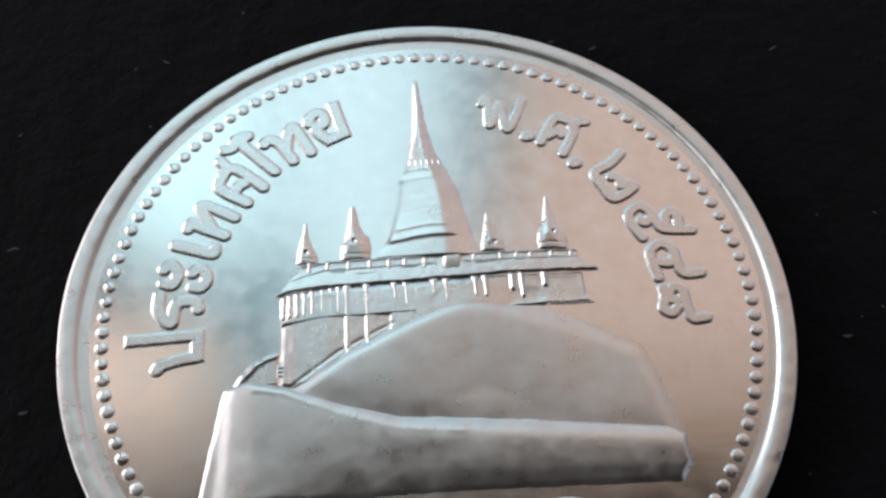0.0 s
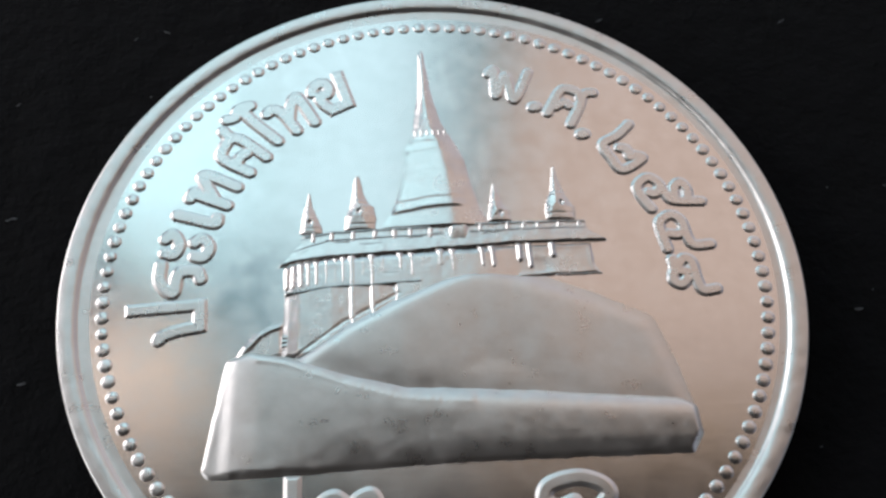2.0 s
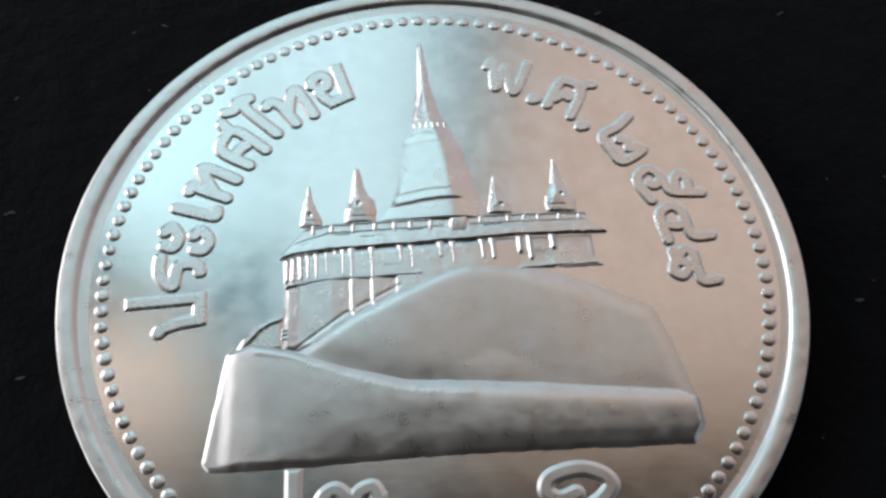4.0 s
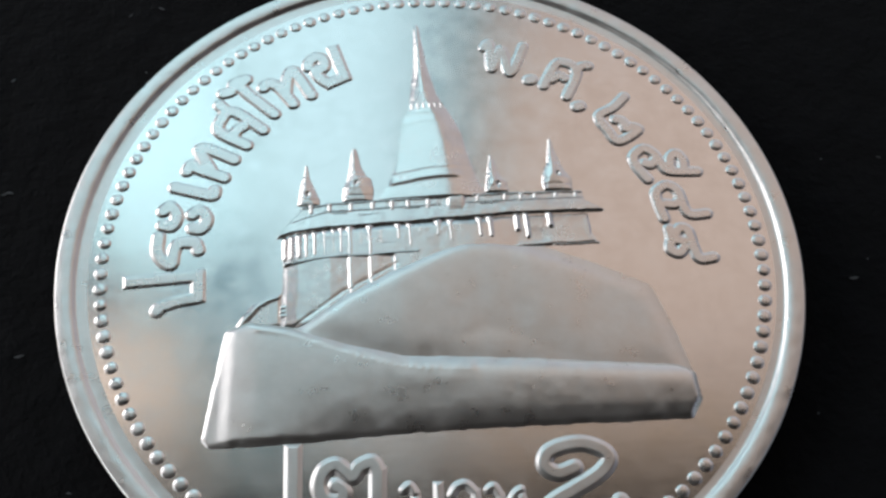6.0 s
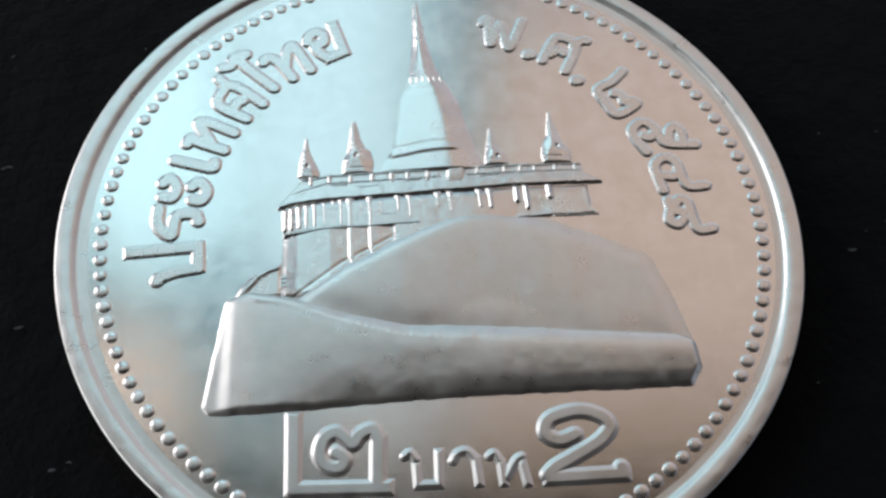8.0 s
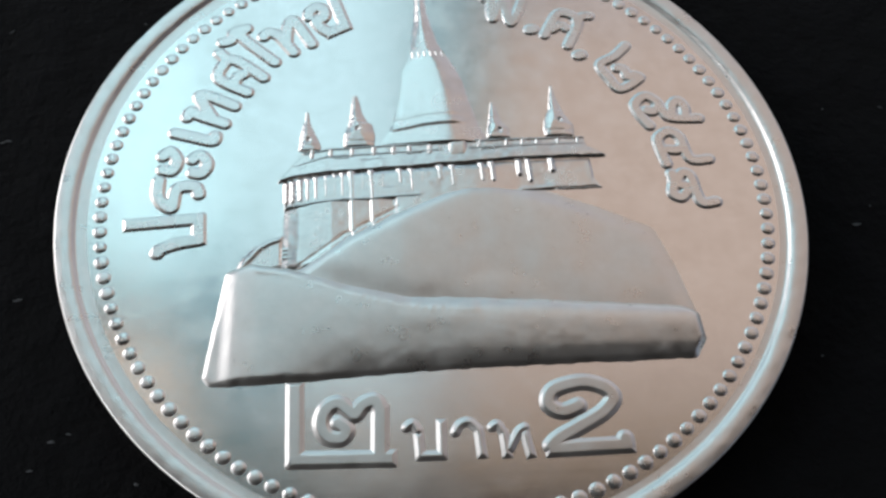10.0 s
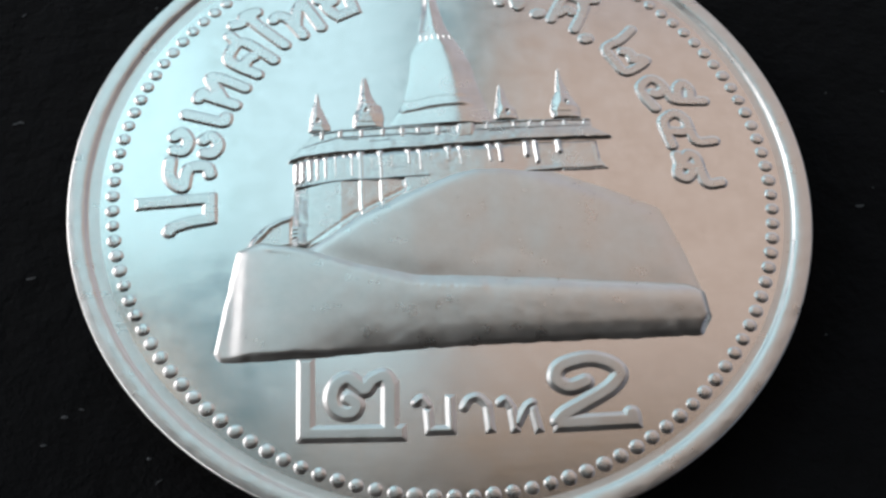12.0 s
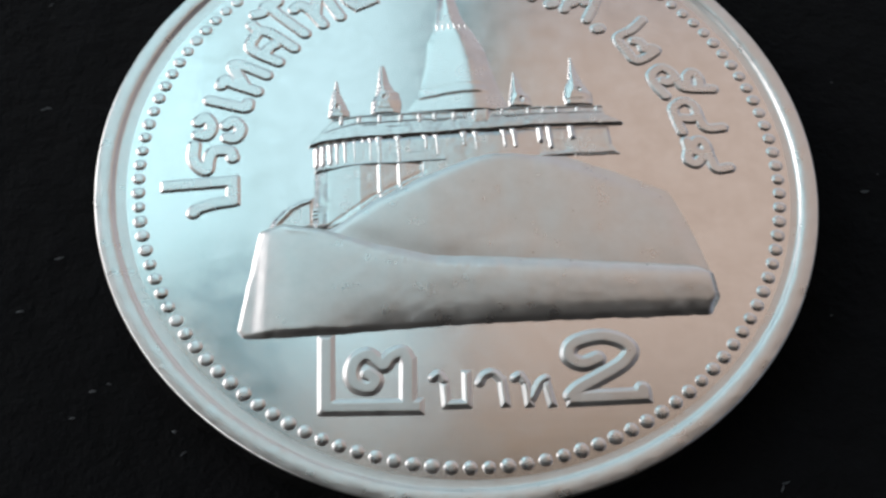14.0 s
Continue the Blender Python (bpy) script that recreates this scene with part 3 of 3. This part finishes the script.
bar("window_frame", [(-0.55, 0.08), (-0.55, -0.30), (-0.15, -0.28)], 0.07, 0.08, 0.025)
for k in range(3):
    bar("plinth_step", [(-4.52, -2.33 - 0.13 * k), (-4.05 - 0.1 * k, -2.28 - 0.13 * k)], 0.11, 0.030, 0.004)


def small_stupa(apex, foot, left, right, niche):
    """A pointed stupa with two sloping sides between its left and right profiles (y, x), and a pit for its niche."""
    def height(x, y):
        a, b = curve_at(left, y), curve_at(right, y)
        rise = np.minimum((x - a) * 0.65, (b - x) * 0.42)
        body = 0.03 + 0.12 * (1 - np.exp(-np.maximum(rise, 0) / 0.17))
        for at in (niche[1] - 0.20, niche[1] + 0.28):
            body = body + 0.007 * soft((y - at) / 0.05) * np.exp(-np.maximum(y - at, 0) / 0.12)
        body = np.minimum(body, 0.078 + 0.07 * (y - foot))
        for at in (foot + 0.18, niche[1] + 0.45):
            body = body - 0.005 * np.exp(-((y - at) / 0.030) ** 2)
        body = body - 0.06 * np.exp(-(((x - niche[0]) / 0.055) ** 2 + ((y - niche[1]) / 0.075) ** 2))
        return np.where((x <= a) | (x >= b) | (y > apex[1]) | (y < foot), -0.03, body)

    xs = [p[1] for p in left + right]
    return motif("small_stupa", height, (min(xs) - 0.08, foot - 0.05), (max(xs) + 0.08, apex[1] + 0.05), 0.02, TEMPLE_METAL, coin, "small pointed stupa", wavy=0.002)


LEFT = [(8.47, -0.24), (8.25, -0.36), (6.27, -0.49), (5.21, -0.66), (4.66, -0.73), (3.98, -1.0), (2.87, -1.12), (1.72, -1.44), (1.1, -1.85)]
RIGHT = [(8.47, -0.18), (8.26, -0.13), (6.54, 0.04), (5.40, 0.27), (5.03, 0.38), (4.19, 0.78), (3.60, 1.00), (2.47, 1.19), (1.81, 1.36), (1.1, 1.62)]
CREST = [(8.47, -0.24), (8.27, -0.27), (6.04, -0.20), (5.05, -0.12), (4.32, 0.18), (3.16, 0.40), (1.84, 0.48), (1.1, 0.52)]
BASE_LINE = [(-1.95, 1.50), (-1.35, 1.63), (-0.83, 1.72), (-0.22, 1.82), (0.83, 1.83), (1.85, 1.80)]


def stupa(x, y):
    a, b, crest = curve_at(LEFT, y), curve_at(RIGHT, y), curve_at(CREST, y)
    tall = 0.060 + 0.105 * np.clip((8.2 - y) / 5.0, 0, 1)
    left, right = (x - a) / np.maximum(crest - a, 0.02), (b - x) / np.maximum(b - crest, 0.02)
    ridge = -0.18 * np.log(np.exp(-np.clip(left, -3, 6) / 0.18) + np.exp(-np.clip(right, -3, 6) / 0.18))
    body = tall * np.maximum(ridge, 0) * soft((x - a) / 0.20) * soft((b - x) / 0.06)
    bow = curve_at(BASE_LINE, x)
    for at, w, deep, fade in [(0, 0.045, 0.034, 0.30), (0.38, 0.045, 0.020, 0.16), (0.58, 0.05, 0.009, 0.12), (0.74, 0.05, 0.009, 0.12), (0.90, 0.05, 0.009, 0.12), (1.06, 0.05, 0.009, 0.12), (1.22, 0.05, 0.005, 0.12), (1.40, 0.05, 0.004, 0.12), (2.20, 0.06, 0.010, 0.2), (2.55, 0.05, 0.010, 0.2)]:
        step = y - bow - at * (1 - 0.02 * x)
        body = body + deep * soft(step / w) * np.exp(-np.maximum(step, 0) / fade) * soft((x - a) / 0.2) * soft((b - 0.35 - x) / 0.4)
    return np.where((x <= a) | (x >= b) | (y > 8.47) | (y < 1.1), -0.03, body)


motif("main_stupa", stupa, (-1.95, 1.05), (1.85, 8.55), 0.03, TEMPLE_METAL, coin, "bell-shaped stupa with a tall smooth spire", blur=1, wavy=0.0012)
for k in range(6):
    x = -0.56 + 0.19 * k
    base = float(stupa(np.array([[x]]), np.array([[4.70]]))[0, 0]) - 0.012
    bar("spire_column", [(x, 4.80), (x + 0.01, 4.60)], 0.12, base, 0.032, 0.05)

small_stupa((-3.92, 2.47), 1.00, [(2.47, -3.96), (2.15, -4.00), (1.69, -4.09), (1.42, -4.14), (1.00, -4.16)], [(2.47, -3.88), (2.00, -3.82), (1.57, -3.64), (1.20, -3.50), (1.00, -3.48)], (-3.88, 1.37))
small_stupa((-2.44, 3.08), 1.10, [(3.08, -2.50), (2.81, -2.56), (2.38, -2.61), (1.83, -2.70), (1.56, -2.82), (1.10, -2.83)], [(3.08, -2.38), (2.37, -2.24), (2.02, -2.11), (1.93, -1.95), (1.51, -1.87), (1.10, -1.92)], (-2.42, 1.74))
small_stupa((1.80, 2.67), 1.30, [(2.67, 1.76), (2.19, 1.65), (1.65, 1.55), (1.48, 1.52), (1.30, 1.52)], [(2.67, 1.85), (2.40, 1.92), (1.90, 2.05), (1.68, 2.22), (1.30, 2.24)], (1.93, 1.56))
small_stupa((3.76, 3.28), 1.32, [(3.28, 3.71), (2.94, 3.66), (2.34, 3.55), (1.87, 3.34), (1.57, 3.29), (1.32, 3.32)], [(3.28, 3.80), (2.82, 3.86), (2.20, 4.02), (1.85, 4.20), (1.71, 4.27), (1.32, 4.24)], (3.85, 1.90))

# ---- lint on the felt ----
lint_v, lint_f = [], []
for k in range(110):
    a, r = random.uniform(0, 2 * math.pi), random.uniform(11.3, 26)
    x0, y0, turn, length, w = r * math.cos(a), r * math.sin(a), random.gauss(0.3, 0.5), random.uniform(0.06, 0.32), random.uniform(0.02, 0.05)
    bend = random.uniform(-0.5, 0.5)
    for j in range(5):
        u = j / 4 - 0.5
        thin = w * (1 - 2.6 * u * u)
        px, py = x0 + length * u * math.cos(turn + bend * u), y0 + length * u * math.sin(turn + bend * u)
        base = len(lint_v)
        for side, up in ((-1, 0.01), (0, 0.01 + thin), (1, 0.01)):
            lint_v.append(((px - side * thin * math.sin(turn)) * MM, (py + side * thin * math.cos(turn)) * MM, up * MM))
        if j:
            lint_f += [[base - 3, base, base + 1, base - 2], [base - 2, base + 1, base + 2, base - 1]]
tagged(mesh_from("lint", lint_v, lint_f, LINT), "pale dust fibres lying on black felt", "lint", kind="stuff")
